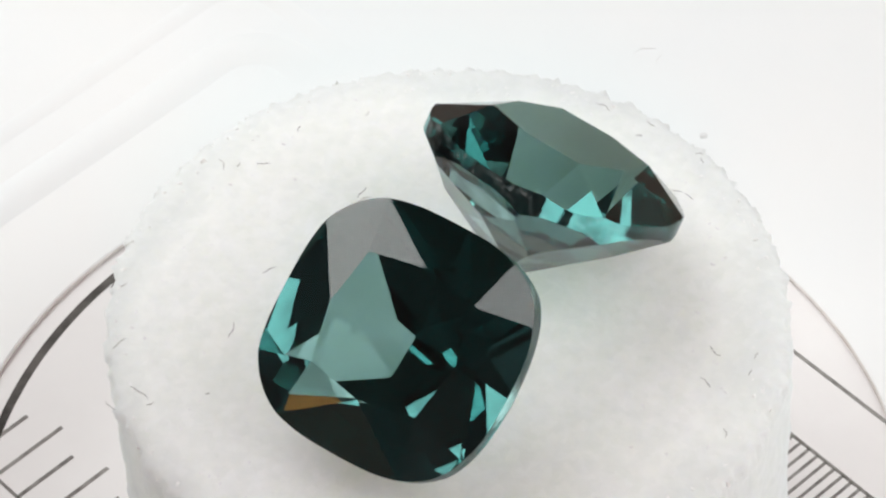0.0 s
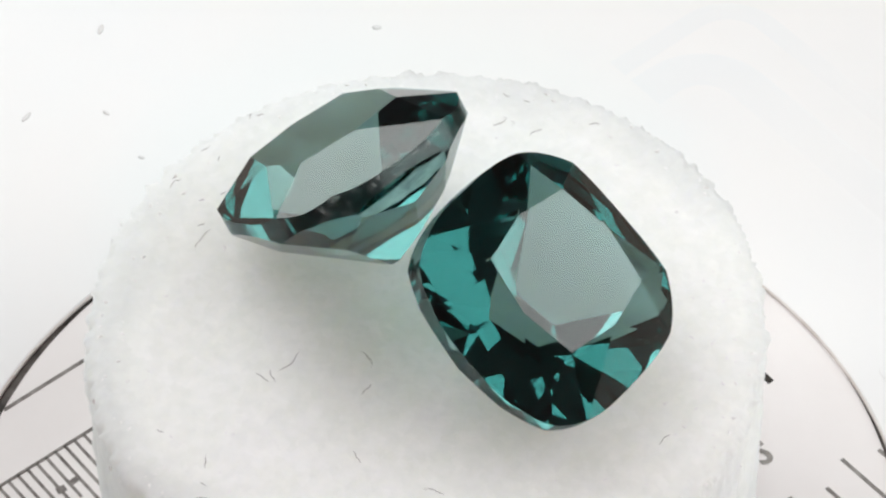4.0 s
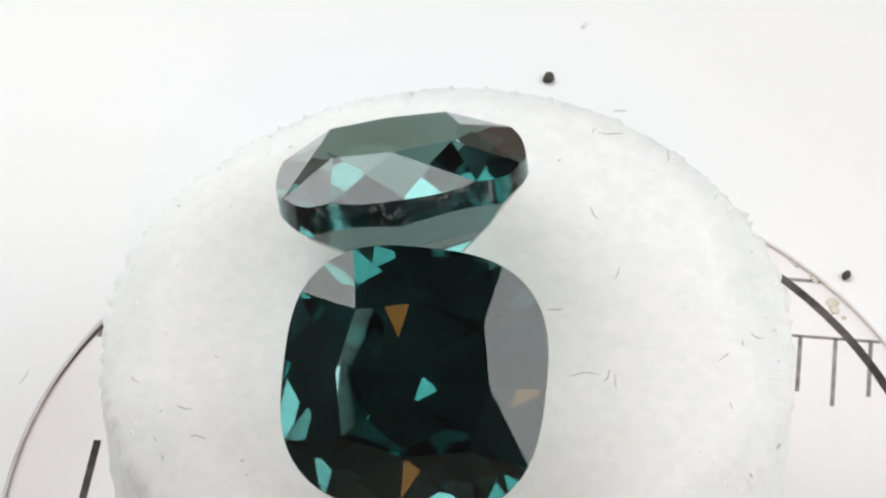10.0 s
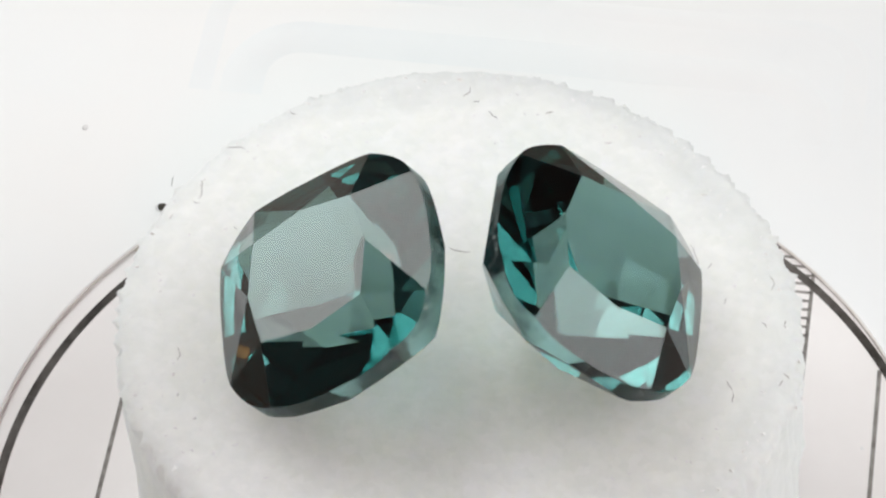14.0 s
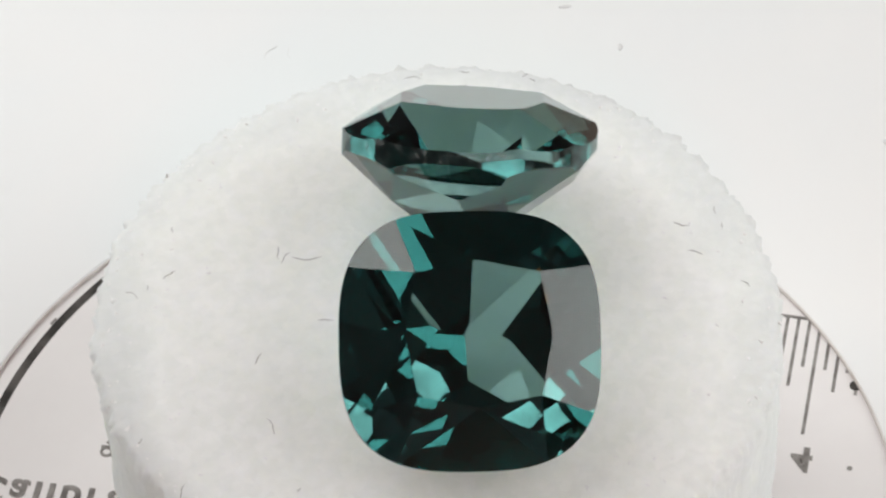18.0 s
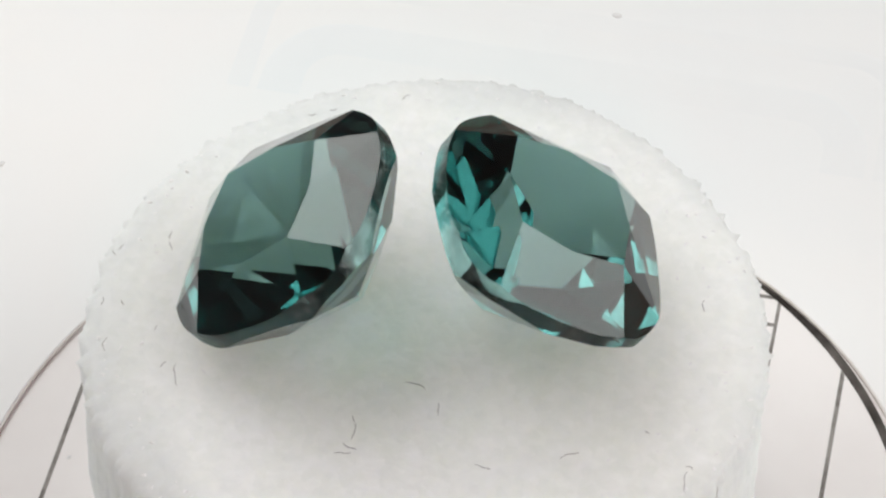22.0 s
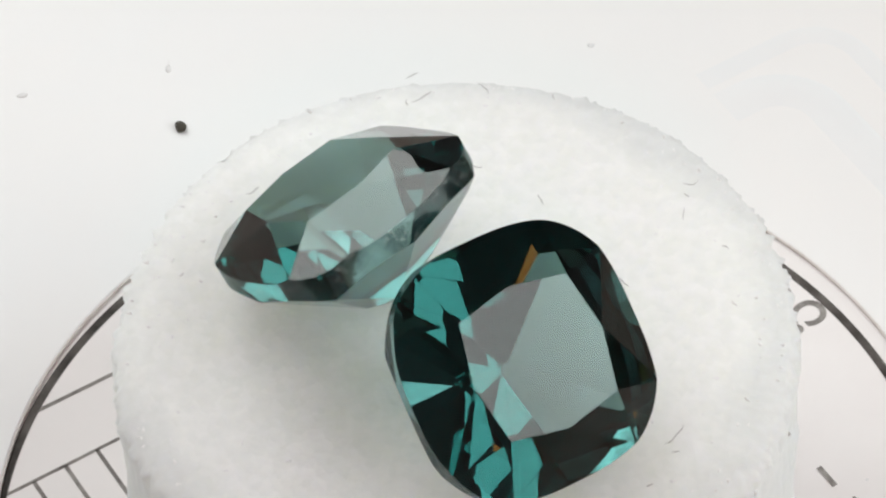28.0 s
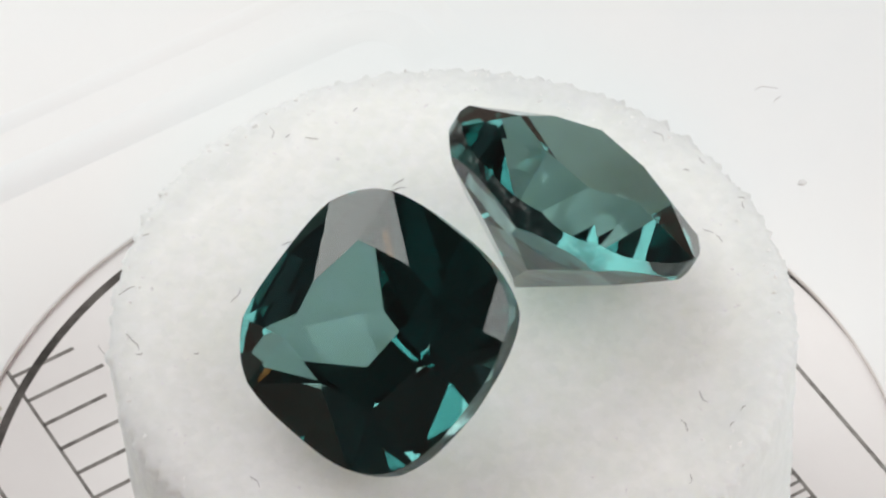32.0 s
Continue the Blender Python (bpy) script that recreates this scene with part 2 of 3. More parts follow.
def lid_mesh():
    bm = bmesh.new()
    n = 320
    rings = []
    az = [2 * math.pi * i / n for i in range(n)]
    hx, hy, hr = HOLE

    def round_ring(r, z):
        rings.append([bm.verts.new((hx + r * math.cos(a), hy + r * math.sin(a), z)) for a in az])

    def square_ring(half, corner, z):
        row = []
        for a in az:
            r = square_radius(a, half, corner, SQUARE_TURN)
            row.append(bm.verts.new((r * math.cos(a), r * math.sin(a), z)))
        rings.append(row)

    round_ring(hr, LID_Z - 0.07)
    round_ring(hr, LID_Z - 0.02)
    round_ring(hr + 0.03, LID_Z)
    round_ring(hr + 0.6, LID_Z)
    for half, corner, dz in ((12.0, 1.5, 0), (16.0, 2.5, 0.0), (19.0, 3, 0.0), (19.3, 3, -0.3), (19.3, 3, -0.9)):
        square_ring(half, corner, LID_Z + dz)
    for a, b in zip(rings, rings[1:]):
        for i in range(n):
            j = (i + 1) % n
            bm.faces.new((a[i], b[i], b[j], a[j]))
    return bm


part("lid", lid_mesh(), LID, case, "glossy white plastic lid with a round window")


def ridge_mesh(flip, half, far, wide, high):
    """A low moulded strip that runs round one end of the lid, from the window up, across and back."""
    bm = bmesh.new()
    legs = [10.6 + (far - 11.6) * i / 3 for i in range(4)]
    spine = [(-half, v) for v in legs]
    spine += [(1 - half - math.cos(a), far - 1 + math.sin(a)) for a in [math.pi / 2 * i / 8 for i in range(1, 9)]]
    spine += [(u, far) for u in (-3.0, -1.0, 1.0, 3.0)]
    spine += [(half - 1 + math.sin(a), far - 1 + math.cos(a)) for a in [math.pi / 2 * i / 8 for i in range(9)]]
    spine += [(half, v) for v in legs[2::-1]]
    rows = []
    for i, (u, v) in enumerate(spine):
        (u0, v0), (u1, v1) = spine[max(i - 1, 0)], spine[min(i + 1, len(spine) - 1)]
        n = Vector((-(v1 - v0), u1 - u0)).normalized()
        row = []
        for d, z in ((-0.30, 0.001), (-0.10, 0.02), (0.10, 0.05), (0.45, 0.056), (0.65, 0.03), (0.80, 0.001)):
            end = min(i, len(spine) - 1 - i)
            p = Vector((u, v)) + n * d * wide
            c, s = math.cos(SQUARE_TURN), math.sin(SQUARE_TURN)
            x, y = p.x * flip, p.y * flip + 0.15
            low = ((0.0, 0.12, 0.5, 0.85)[end] if end < 4 else 1.0) * (1.0 if flip > 0 else 0.5) * high
            row.append(bm.verts.new((x * c - y * s, x * s + y * c, LID_Z + 0.001 + z * low)))
        rows.append(row)
    for a, b in zip(rows, rows[1:]):
        for k in range(5):
            bm.faces.new((a[k], b[k], b[k + 1], a[k + 1]))
    bmesh.ops.recalc_face_normals(bm, faces=bm.faces)
    if sum(f.normal.z * f.calc_area() for f in bm.faces) < 0:
        bmesh.ops.reverse_faces(bm, faces=bm.faces)
    return bm


for flip in (1, -1):
    part("ridge", ridge_mesh(flip, 5.9, 12.2, 0.85, 1.0), RIDGE, case, "low moulded white ridge with bluish shading in its colour", smooth=True)
    part("ridge", ridge_mesh(flip, 6.9, 13.85, 0.45, 0.38), RIDGE, case, "thin moulded white ridge with bluish shading in its colour", smooth=True)
part("window_rim", annulus(HOLE[0], HOLE[1], HOLE[2] - 0.035, HOLE[2] + 0.005, CARD_Z + 0.004, LID_Z - 0.01), RIM, case, "thin brownish edge of the round window")
tray = bmesh.new()
bmesh.ops.create_cube(tray, size=1.0)
for v in tray.verts:
    v.co = (v.co.x * 38.8, v.co.y * 38.8, -6.52 if v.co.z > 0 else -7.6)
bmesh.ops.rotate(tray, verts=tray.verts, matrix=Matrix.Rotation(SQUARE_TURN, 3, "Z"))
part("tray", tray, LID, case, "flat white tray under the lid")
on_stage(case)

# ---- calibration card with mirrored print ----
card = tagged(new("calibration_card"), "round white calibration card with mirrored dark rulers", "card")
part("sheet", disc(-0.2, 0.3, 10.4, -6.5, CARD_Z), CARD, card, "white printed sheet")
part("ring_line", annulus(-0.099, 0.356, 9.085, 9.265, CARD_Z, CARD_Z + 0.008), BLACK, card, "thick black printed circle")
D = Vector((0.776, -0.631))          # along the rulers
N = Vector((0.631, 0.776))           # across them


def ruled(base, step, lengths, k0, k1, side, width, name, along, across):
    """Ticks on a straight ruler; those under the puck or outside the window are left out."""
    for k in range(k0, k1):
        a = Vector(base) + along * (k * step)
        b = a + across * (side * lengths(k))
        if (a.length < 6.0 and b.length < 6.0) or a.length > 10.3:
            continue
        part(name, bar(a, b, width, CARD_Z), INK, card)


def metric(k):
    return 2.92 if k % 20 == 0 else 2.1 if k % 10 == 0 else 1.77 if k % 2 == 0 else 1.24


DM = (D - 0.0185 * N).normalized()   # the millimetre scale is printed slightly askew
NM = Vector((-DM.y, DM.x))
METRIC = Vector((-1.237, 9.478))
part("ruler_line", bar(METRIC - DM * 1.0, METRIC + DM * 14.6, 0.075, CARD_Z), INK, card)
ruled(METRIC, 0.2245, metric, -4, 66, -1, 0.066, "tick", DM, NM)
INCH = Vector((-9.047, 0.328))
part("ruler_line", bar(INCH - D * 0.9, INCH + D * 15.6, 0.07, CARD_Z), INK, card)
ruled(INCH, 0.7072, lambda k: 1.72 if k % 2 == 0 else 1.41, -1, 22, 1, 0.085, "tick", D, N)
part("guide_line", bar(INCH + D * 12.6 - N * 1.5, INCH - D * 0.3 - N * 1.46, 0.085, CARD_Z), INK, card)
part("guide_line", bar((8.7, 3.14), (1.3, 9.32), 0.085, CARD_Z), INK, card)
part("gauge_line", bar((6.10, -3.97), (4.66, -5.66), 0.15, CARD_Z), BLACK, card, "thick black gauge line")


def lettering(text, x, y, height, along, up, spread=1.0):
    """Printed characters, mirrored where along and up make a left hand."""
    cu = bpy.data.curves.new("text", "FONT")
    cu.body, cu.size, cu.extrude, cu.align_x, cu.align_y = text, height / 0.7, 0.004, "CENTER", "CENTER"
    cu.space_character, cu.offset = spread, 0.022
    tmp = new("text", cu)
    me = bpy.data.meshes.new_from_object(tmp.evaluated_get(bpy.context.evaluated_depsgraph_get()))
    bpy.data.objects.remove(tmp)
    bm = bmesh.new()
    bm.from_mesh(me)
    bpy.data.meshes.remove(me)
    a, b = Vector(along).normalized(), Vector(up).normalized()
    for v in bm.verts:
        px = v.co.x * a + v.co.y * b
        v.co = (x + px.x, y + px.y, CARD_Z + 0.008 + v.co.z)
    if a.x * b.y - a.y * b.x < 0:
        bmesh.ops.reverse_faces(bm, faces=bm.faces)
    return part("lettering", bm, INK, card, "mirrored printed characters")


lettering("Calibra", -6.40, 4.60, 0.60, (0.785, -0.62), (-0.62, -0.785), 1.2)
lettering("0.3", 6.62, -3.45, 0.44, (0.73, -0.68), (-0.68, -0.73), 1.05)
lettering("4", 6.84, -1.93, 0.58, (0.776, -0.631), (-0.631, -0.776))
lettering("2", 2.89, -5.69, 0.50, (0.73, -0.68), (-0.68, -0.73))
lettering("1", -3.42, 6.66, 0.50, (0.776, -0.631), (-0.631, -0.776))
for p, q, w in (((-5.02, 5.16), (-4.62, 4.90), 0.09), ((-4.95, 4.85), (-4.66, 5.20), 0.08), ((-4.86, 5.22), (-4.70, 4.78), 0.07)):
    part("smudged_mark", bar(p, q, w, CARD_Z), INK, card)
part("smudged_mark", annulus(-4.98, 5.0, 0.07, 0.13, CARD_Z, CARD_Z + 0.009, 32), INK, card)
for x, y, r in ((-7.41, -2.44, 0.05), (-6.97, -2.40, 0.06), (5.09, 5.83, 0.06), (2.68, 7.88, 0.05), (5.2, -7.6, 0.04), (-3.6, 7.4, 0.04)):
    part("faint_spot", lump(x, y, CARD_Z, r, r * 0.7, 0.012, x, int(40 + x)), DUST, card)
part("dot", disc(7.52, -2.6, 0.055, CARD_Z, CARD_Z + 0.006, 24), INK, card)
for x, y, r in ((7.68, -4.22, 0.15), (8.74, -0.95, 0.12)):
    part("ink_blot", disc(x, y, r, CARD_Z, CARD_Z + 0.01, 24), BLACK, card)
for p, q, w in (((-0.46, 7.74), (-0.33, 7.60), 0.16), ((-0.20, 7.52), (-0.08, 7.43), 0.13),
                ((-6.42, 2.20), (-6.30, 1.92), 0.10), ((-6.31, 1.94), (-6.16, 1.92), 0.10), ((-4.44, 8.58), (-4.60, 8.50), 0.06)):
    part("smudged_mark", bar(p, q, w, CARD_Z + 0.004), INK, card)
on_stage(card)

# ---- foam puck ----
EDGE = (6.104, 0.044, 0.277, 0.04, -0.013, -0.007, 0.009, -0.039, -0.009)


def puck_radius(a):
    r = EDGE[0]
    for k in range(1, 5):
        r += EDGE[2 * k - 1] * math.cos(k * a) + EDGE[2 * k] * math.sin(k * a)
    return r


def puck_top(x, y):
    r = math.hypot(x, y) / 6.1
    return 0.20 * (1 - min(r, 1.0) ** 2) ** 2 - 0.03 + 0.02 * noise.noise(Vector((x * 1.3, y * 1.3, 4.0)))


def puck_mesh():
    bm = bmesh.new()
    n = 720
    rows = []
    fr = [0.0] + [i / 22 for i in range(1, 21)] + [0.93, 0.95, 0.965, 0.98, 0.99]
    for f in fr[1:]:
        row = []
        for i in range(n):
            a = 2 * math.pi * i / n
            r = puck_radius(a) * f
            x, y = r * math.cos(a), r * math.sin(a)
            rag = 0.05 * noise.noise(Vector((x * 5, y * 5, 1.0))) * max(0.0, (f - 0.85) / 0.15)
            row.append(bm.verts.new((x, y, puck_top(x, y) + rag - 0.10 * max(0.0, (f - 0.92) / 0.08) ** 2)))
        rows.append(row)
    for k, z in enumerate((-0.19, -0.30, -0.45, -0.65, -0.95, -1.3, -1.7, -2.2, -2.8, -3.5, -4.2, -4.9, -5.5, -6.0, CARD_Z + 0.01)):
        row = []
        for i in range(n):
            a = 2 * math.pi * i / n
            p = Vector((math.cos(a), math.sin(a), 0))
            rag = 0.07 * noise.noise(Vector((p.x * 9, p.y * 9, z * 1.3))) + 0.05 * noise.noise(Vector((p.x * 40, p.y * 40, z * 5)))
            chip = noise.noise(Vector((p.x * 26, p.y * 26, 2.0 + z))) + 0.7 * noise.noise(Vector((p.x * 75, p.y * 75, 2.0 + 3 * z)))
            rag += (0.13 * chip + 0.05 * noise.noise(Vector((p.x * 150, p.y * 150, 5.0 + 6 * z)))) * max(0.3, 1 - k / 5)
            s = min(1.0, max(0.0, -z / 5.5)) ** 0.41
            r = puck_radius(a) * (1 - s) + (6.203 + 0.181 * math.cos(a) + 0.39 * math.sin(a)) * s + rag
            row.append(bm.verts.new((r * p.x, r * p.y, z)))
        rows.append(row)
    mid = bm.verts.new((0, 0, puck_top(0, 0)))
    for i in range(n):
        bm.faces.new((mid, rows[0][i], rows[0][(i + 1) % n]))
    for a, b in zip(rows, rows[1:]):
        for i in range(n):
            j = (i + 1) % n
            bm.faces.new((a[i], b[i], b[j], a[j]))
    bm.faces.new([v for v in rows[-1]][::-1])
    return bm


puck = tagged(new("foam_puck"), "cut cylinder of translucent white foam with ragged edges", "stand")
part("block", puck_mesh(), FOAM, puck, "translucent white foam cylinder with a ragged cut rim", smooth=True)


def rim_chips():
    """Torn flakes and crystals of foam along the cut rim and down the side, joined."""
    bm = bmesh.new()
    rg = random.Random(11)
    flake = ((1, 0, 0), (-0.8, 0.5, 0), (-0.7, -0.7, 0), (0.1, 0.1, 0.6), (0, 0, -0.5))
    for k in range(260):
        # loose flakes pressed flat into the top, thicker towards the rim
        a, f = rg.uniform(0, 2 * math.pi), 1 - abs(rg.gauss(0.02, 0.13))
        r = puck_radius(a) * min(max(f, 0.55), 0.97)
        x, y, size = r * math.cos(a), r * math.sin(a), rg.uniform(0.02, 0.07)
        turn = Matrix.Rotation(rg.uniform(0, 6), 3, "Z") @ Matrix.Rotation(rg.gauss(0, 0.3), 3, "X")
        vs = [bm.verts.new(Vector((x, y, puck_top(x, y))) + turn @ (Vector((u * rg.uniform(0.7, 1.4), v, w * 0.5)) * size)) for u, v, w in flake]
        for i, j in ((0, 1), (1, 2), (2, 0)):
            bm.faces.new((vs[i], vs[j], vs[3]))
            bm.faces.new((vs[j], vs[i], vs[4]))
    for k in range(420):
        a = rg.uniform(0, 2 * math.pi)
        z = -rg.random() ** 2 * 6.0 - 0.2
        s = min(1.0, max(0.0, -z / 5.5)) ** 0.41
        r = puck_radius(a) * (1 - s) + (6.203 + 0.181 * math.cos(a) + 0.39 * math.sin(a)) * s
        r += rg.gauss(0.0, 0.03) - 0.08
        size = rg.uniform(0.03, 0.10) * (1.6 if rg.random() < 0.1 else 1.0)
        c = Vector((r * math.cos(a), r * math.sin(a), z + rg.uniform(-0.09, 0.05)))
        turn = Euler((rg.uniform(0, 6), rg.uniform(0, 6), rg.uniform(0, 6))).to_matrix()
        vs = []
        for x, y, w in flake:
            vs.append(bm.verts.new(c + turn @ (Vector((x * rg.uniform(0.7, 1.5), y, w)) * size)))
        for i, j in ((0, 1), (1, 2), (2, 0)):
            bm.faces.new((vs[i], vs[j], vs[3]))
            bm.faces.new((vs[j], vs[i], vs[4]))
    bmesh.ops.recalc_face_normals(bm, faces=bm.faces)
    return bm


tagged(part("foam_crust", rim_chips(), CRUMB, puck, "torn white foam flakes along the rim and on the top"), kind="stuff")
on_stage(puck)


# ---- two cushion-cut gems ----
def gem_mesh(a, b, n, girdle, crown, table, shift, pavilion, lean_off):
    """A cushion prism cut by crown and pavilion planes, as a stone is cut."""
    bm = bmesh.new()
    seg = 96
    rim = []
    for i in range(seg):
        t = 2 * math.pi * (i + 0.5) / seg
        c, s = math.cos(t), math.sin(t)
        r = (abs(c) ** n + abs(s) ** n) ** (-1 / n)
        rim.append((a * r * c, b * r * s))
    lo = [bm.verts.new((x, y, -4)) for x, y in rim]
    hi = [bm.verts.new((x, y, 4)) for x, y in rim]
    bm.faces.new(hi)
    bm.faces.new(lo[::-1])
    for i in range(seg):
        j = (i + 1) % seg
        bm.faces.new((lo[i], lo[j], hi[j], hi[i]))

    def reach(az):
        d = Vector((math.cos(az), math.sin(az)))
        return max(x * d.x + y * d.y for x, y in rim)

    def cut(az, angle, dist, z):
        """A facet that leans by angle and meets the given height at the given distance."""
        no = Vector((math.cos(az) * math.sin(abs(angle)), math.sin(az) * math.sin(abs(angle)), math.cos(angle) * (1 if angle > 0 else -1)))
        co = Vector((math.cos(az) * dist, math.sin(az) * dist, z))
        geo = bm.verts[:] + bm.edges[:] + bm.faces[:]
        out = bmesh.ops.bisect_plane(bm, geom=geo, plane_co=co, plane_no=no, clear_outer=True, dist=1e-6)
        edges = [e for e in out["geom_cut"] if isinstance(e, bmesh.types.BMEdge)]
        if len(edges) > 2:
            bmesh.ops.contextual_create(bm, geom=edges)

    g = girdle / 2
    top = g + crown
    cut(0.0, 1e-6, 0.0, top)
    # crown: table corners and table sides, joined to points of the girdle by triangles
    def through_three(p, q, r):
        no = (q - p).cross(r - p).normalized()
        if no.z < 0:
            no = -no
        az = math.atan2(no.y, no.x)
        cut(az, math.acos(no.z), (p.x * no.x + p.y * no.y) / math.hypot(no.x, no.y), p.z)

    c, m, e, f = table[0], table[1], 0.572 * a, 0.945 * a
    h = g + 0.05
    for k in range(4):
        turn = Matrix.Rotation(k * math.pi / 2, 3, "Z")

        def at(x, y, z):
            return turn @ Vector((x, y, z)) + (Vector((*shift, 0)) if z == top else Vector((0, 0, 0)))

        through_three(at(m, 0, top), at(f, e, h), at(f, -e, h))
        through_three(at(c, c, top), at(f, e, h), at(e, f, h))
        through_three(at(c, c, top), at(m, 0, top), at(f, e, h))
        through_three(at(c, c, top), at(0, m, top), at(e, f, h))
    # pavilion: four tiers of facets, each as leans, distances from the axis at the girdle (below nought: shares of the stone's reach) and azimuths from a side's middle
    for leans, dists, offsets in pavilion:
        for k in range(4):
            for i, off in enumerate(offsets):
                az = k * math.pi / 2 + radians(off)
                j = k * len(offsets) + i
                lean, dist = leans[j % len(leans)], dists[j % len(dists)]
                d = dist if dist > 0 else -dist * reach(az)
                d += math.cos(az) * lean_off[0] + math.sin(az) * lean_off[1]
                cut(az, -radians(lean), max(d, reach(az) - 0.13 / math.tan(radians(lean))), -g)
    bmesh.ops.recalc_face_normals(bm, faces=bm.faces)
    # the girdle is one smooth band between sharp facets
    band = {fc for fc in bm.faces if abs(fc.normal.z) < 0.02}
    for fc in bm.faces:
        fc.smooth = fc in band
    for ed in bm.edges:
        ed.smooth = all(fc in band for fc in ed.link_faces)
    return bm


def gemstone(label, shape, pose_on_stage):
    """One cut stone: table, crown, girdle band and pavilion, each its own shell of facets."""
    bm = gem_mesh(*shape)
    top = max(v.co.z for v in bm.verts)
    thing = tagged(new("gemstone"), label, "gemstone", "pair of gemstones")
    bins = collections.defaultdict(list)
    for fc in bm.faces:
        up = fc.normal.z
        kind = "girdle" if abs(up) < 0.02 else "pavilion" if up < 0 else "crown" if min(v.co.z for v in fc.verts) < top - 1e-3 else "table"
        bins[kind].append(fc)
    for kind, faces in bins.items():
        shell = bmesh.new()
        known = {}
        for fc in faces:
            for v in fc.verts:
                if v not in known:
                    known[v] = shell.verts.new(v.co)
            shell.faces.new([known[v] for v in fc.verts]).smooth = kind == "girdle"
        part(kind, shell, GIRDLE if kind == "girdle" else GEM, thing, "dark speckled band round the stone" if kind == "girdle" else "")
    bm.free()
    return on_stage(thing, pose_on_stage)


gemstone("teal cushion-cut gemstone leaning on its pavilion on white foam",
         (2.228, 2.241, 2.95, 0.353, 0.596, (1.051, 1.256), (-0.064, 0.101), (((59.82,), (3.053,), (0,)), ((32.89, 33.54, 36.79, 34.09), (2.711,), (45,)),
           ((43.05, 42.59, 40.73, 41.26, 39.86, 40.18, 43.95, 41.88), (-0.977, -0.987, -1.001, -0.978, -0.979, -0.971, -1.001, -1.013), (-11.4, 11.4)),
           ((46.4,), (-1.0,), (-23.8, 23.8))), (-0.111, 0.078)),
         pose(-0.459 * U, -1.952 * U, 1.874 * U, -4.86, 33.76, -118.43))
gemstone("blue-green cushion-cut gemstone tilted outward on white foam",
         (2.244, 2.232, 2.83, 0.407, 0.587, (1.08, 1.30), (0.0, 0.0), (((58.25,), (1.182,), (0,)), ((59.27, 57.43, 59.02, 55.95), (2.809,), (45,)),
           ((40.35, 39.69, 40.77, 39.67, 37.8, 40.86, 38.97, 39.33), (-0.999,), (-14.6, 14.6)),
           ((48.19,), (-0.92,), (-38.9, 38.9))), (-0.109, 0.003)),
         pose(1.799 * U, 2.088 * U, 1.853 * U, -4.63, 38.35, 48.43))

# ---- fibres on the foam ----
FIBRES = ((-3.75, 3.42, 0.26, 10), (-5.65, -1.06, 0.33, 55), (-5.11, -2.12, 0.44, -34), (4.93, -0.15, 0.28, -47), (4.78, -0.88, 0.27, -50),
          (5.20, -1.92, 0.20, -75), (-3.24, 0.85, 0.28, 40), (-1.82, 2.85, 0.28, 60), (-5.85, 0.29, 0.15, 30), (-1.38, 2.45, 0.61, -26),
          (-3.23, 4.37, 0.14, 74), (5.65, -0.16, 0.16, 67), (5.56, -0.56, 0.14, 69), (2.40, 5.50, 0.30, 150), (1.15, 4.66, 0.50, 160))
MORE = ((-1.18, 1.12, 0.40, -140), (-1.76, 2.68, 0.28, -145), (-1.81, 0.98, 0.26, 150), (-1.90, -4.33, 0.28, 150), (3.94, 3.55, 0.22, 172),
        (3.14, 4.84, 0.13, 0), (1.50, 4.79, 0.14, -64), (-3.90, -2.03, 0.09, 20), (-3.71, -0.60, 0.35, 80), (-4.55, 3.34, 0.28, 117),
        (2.31, 4.56, 0.12, 138), (3.34, 5.17, 0.19, 143), (4.18, 3.43, 0.20, 139), (4.37, 4.35, 0.15, 118), (4.30, 4.50, 0.15, 3),
        (-5.55, -2.45, 0.26, 143), (-4.88, -2.32, 0.13, 33), (-4.22, 3.36, 0.12, 64))


def fibre_mesh(length, bend, seed):
    """A thin bent thread along x."""
    bm = bmesh.new()
    k, rows = 8, []
    for i in range(k + 1):
        s = i / k - 0.5
        y = bend * length * (0.25 - s * s) + 0.03 * length * math.sin(9 * s + seed)
        rad = 0.008 * (1 - 0.6 * abs(2 * s) ** 3)
        rows.append([bm.verts.new((s * length, y + rad * math.cos(q), 0.008 + rad * math.sin(q))) for q in (0.5, 2.1, 3.6, 5.2)])
    for a, b in zip(rows, rows[1:]):
        for i in range(4):
            bm.faces.new((a[i], b[i], b[(i + 1) % 4], a[(i + 1) % 4]))
    bm.faces.new(rows[0])
    bm.faces.new(rows[-1][::-1])
    return bm


rng = random.Random(5)
for x, y, length, turn in FIBRES + MORE:
    ob = part("fibre", fibre_mesh(length * 1.05, rng.uniform(-0.7, 0.7), rng.uniform(0, 6)), FIBRE)
    tagged(ob, "short grey textile fibre lying on the foam", "fibre", "fibres on the foam")
    on_stage(ob, pose(x * U, y * U, puck_top(x, y) * U, 0, 0, turn))

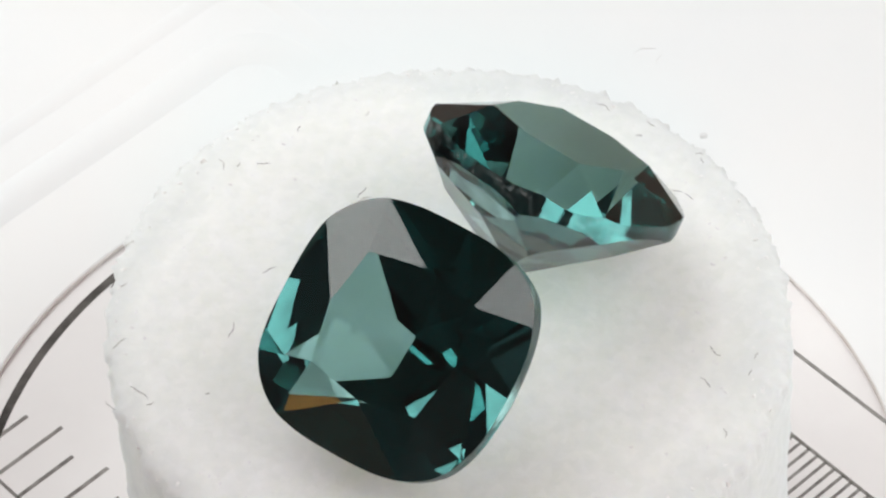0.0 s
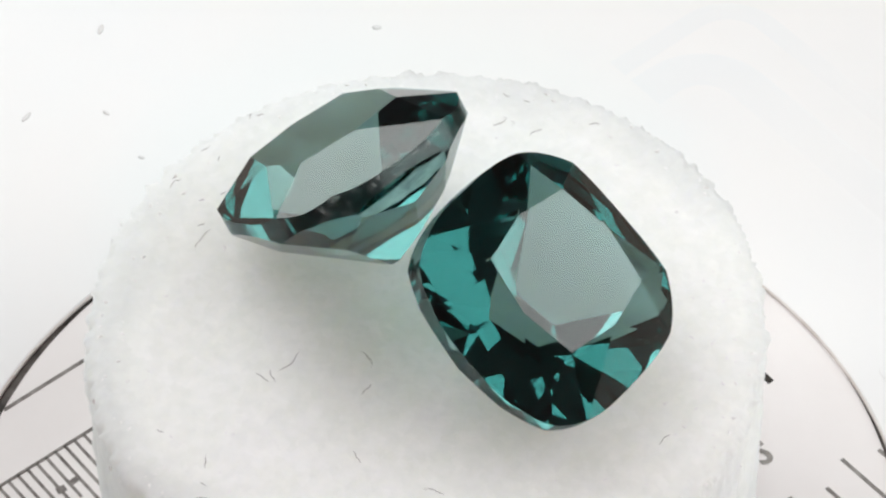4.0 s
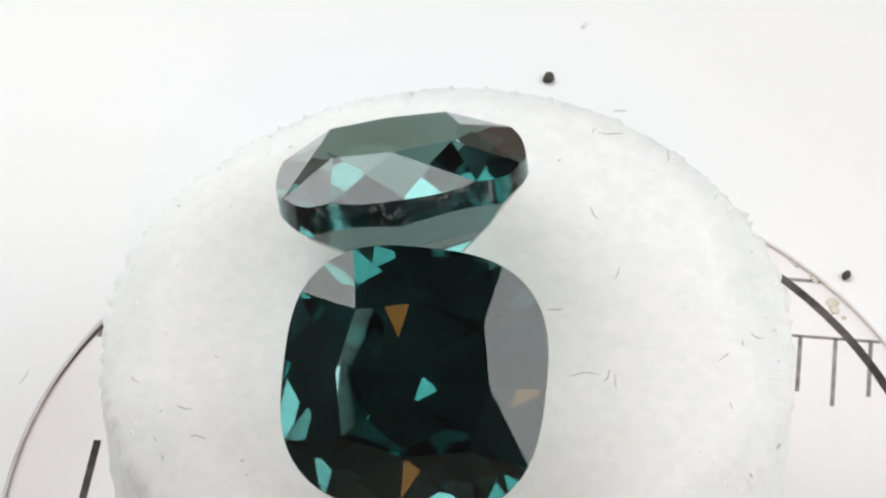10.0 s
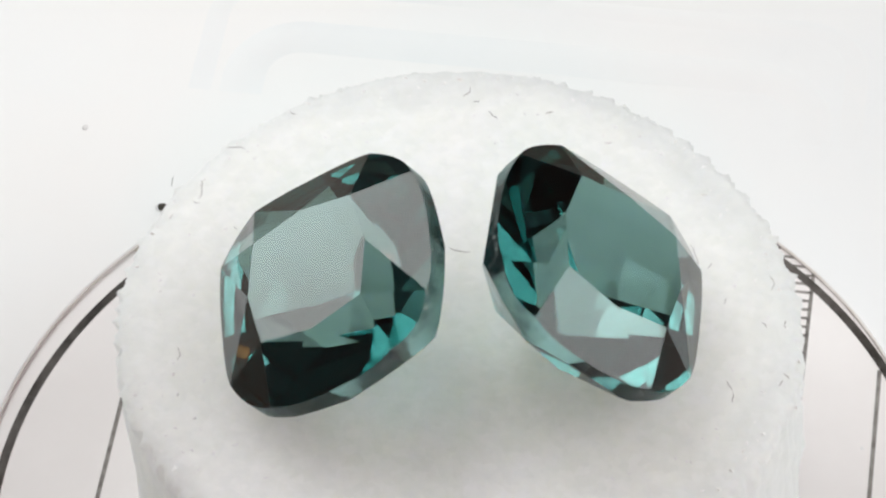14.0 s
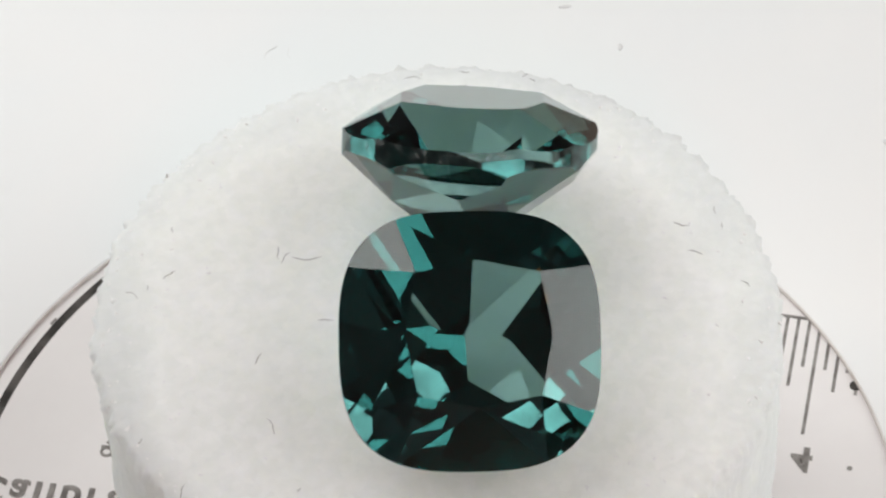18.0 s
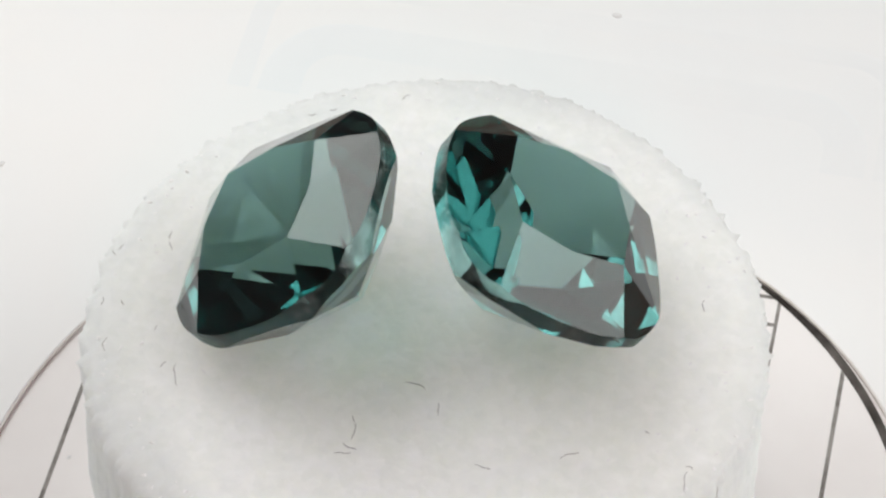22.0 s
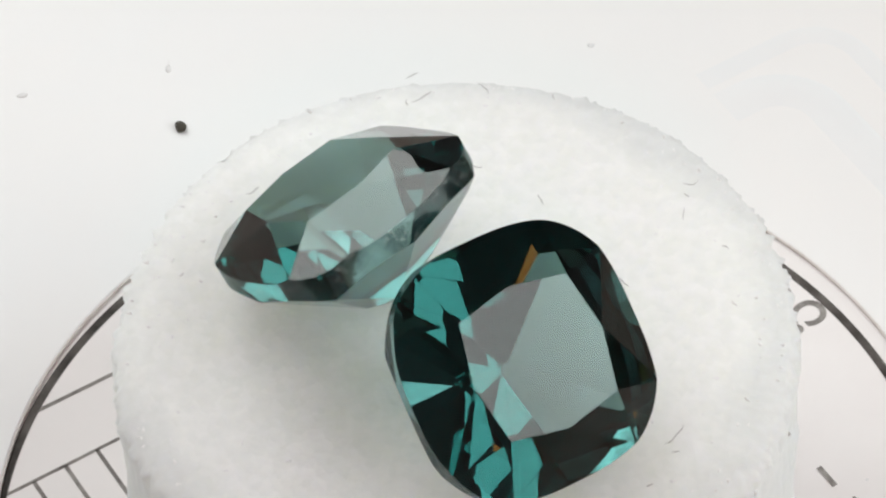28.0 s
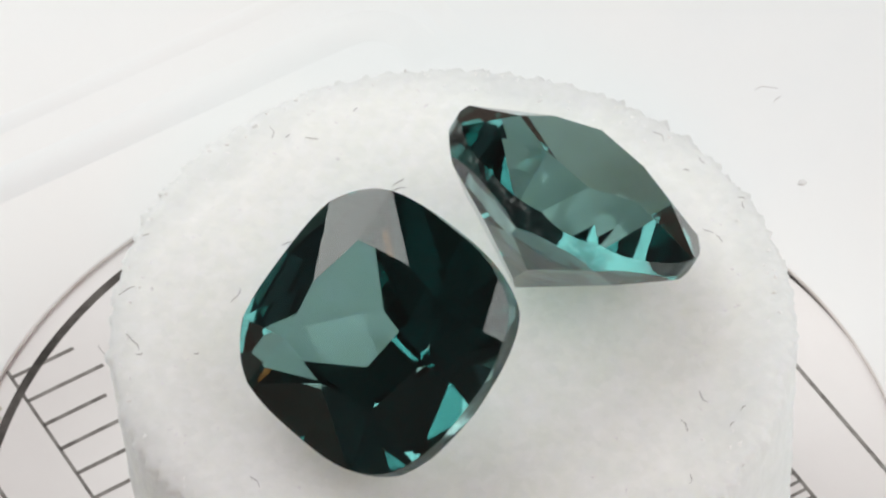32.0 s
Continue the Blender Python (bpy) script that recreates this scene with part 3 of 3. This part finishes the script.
# ---- specks on the lid ----
for k, (x, y, rx, ry, turn) in enumerate(((-8.13, -8.77, 0.17, 0.12, 40), (-10.15, -0.81, 0.12, 0.09, 20))):
    ob = part("dirt_speck", lump(0, 0, 0.05, rx, ry, 0.07, 0, k), DIRT, smooth=True)
    tagged(ob, "dark speck of dirt on the white lid", "speck", "specks on the lid")
    on_stage(ob, pose(x * U, y * U, LID_Z * U, 0, 0, turn))


for x, y, length, turn in ((2.72, 12.98, 0.5, 20), (3.05, 12.75, 0.3, 70), (5.16, -7.87, 0.42, 35), (-9.75, -9.75, 0.35, 10)):
    ob = part("lint", fibre_mesh(length, 0.6, x), DUST)
    tagged(ob, "pale grey thread of lint", "lint", "lint on the case")
    base = LID_Z if math.hypot(x - HOLE[0], y - HOLE[1]) > HOLE[2] else CARD_Z
    on_stage(ob, pose(x * U, y * U, base * U, 0, 0, turn))
for k, (x, y, rx, ry) in enumerate(((15.6, -4.31, 0.13, 0.10), (10.45, -9.52, 0.12, 0.08), (8.26, 8.26, 0.08, 0.05), (-8.0, -12.4, 0.13, 0.07), (8.96, 10.99, 0.16, 0.06), (-9.67, -9.67, 0.11, 0.06), (9.38, 9.33, 0.10, 0.05),
                                   (12.85, 4.11, 0.12, 0.07), (-13.08, -1.13, 0.08, 0.07), (11.76, 10.08, 0.15, 0.06), (4.16, 10.65, 0.10, 0.08))):
    ob = part("dust_speck", lump(0, 0, 0.005, rx, ry, 0.02, 0, k + 7), DUST, smooth=True)
    tagged(ob, "grey speck of dust on the white lid", "speck", "dust on the lid")
    on_stage(ob, pose(x * U, y * U, LID_Z * U, 0, 0, 40 * k))
for k, (x, y, rx, ry) in enumerate(((-9.62, -0.27, 0.11, 0.10), (-9.70, -0.45, 0.12, 0.13), (-9.78, -1.15, 0.15, 0.08), (-9.72, -1.75, 0.16, 0.09), (-9.66, -0.02, 0.06, 0.05))):
    ob = part("residue", lump(0, 0, 0.0, rx, ry, 0.025, 0, k + 20, 0.4), STAIN, smooth=True)
    tagged(ob, "small beige smear of residue by the window rim", "residue", "residue by the rim")
    on_stage(ob, pose(x * 0.985 * U, y * U, (CARD_Z + 0.01) * U, 0, 0, 80))


def motions():
    times = [0.5 * i for i in range(65)]
    turns = [(t, Matrix.Rotation(radians(stage_angle(t)), 4, "Z")) for t in times]
    for ob, local in TURNING:
        walk(ob, [(t, m @ local) for t, m in turns])


motions()
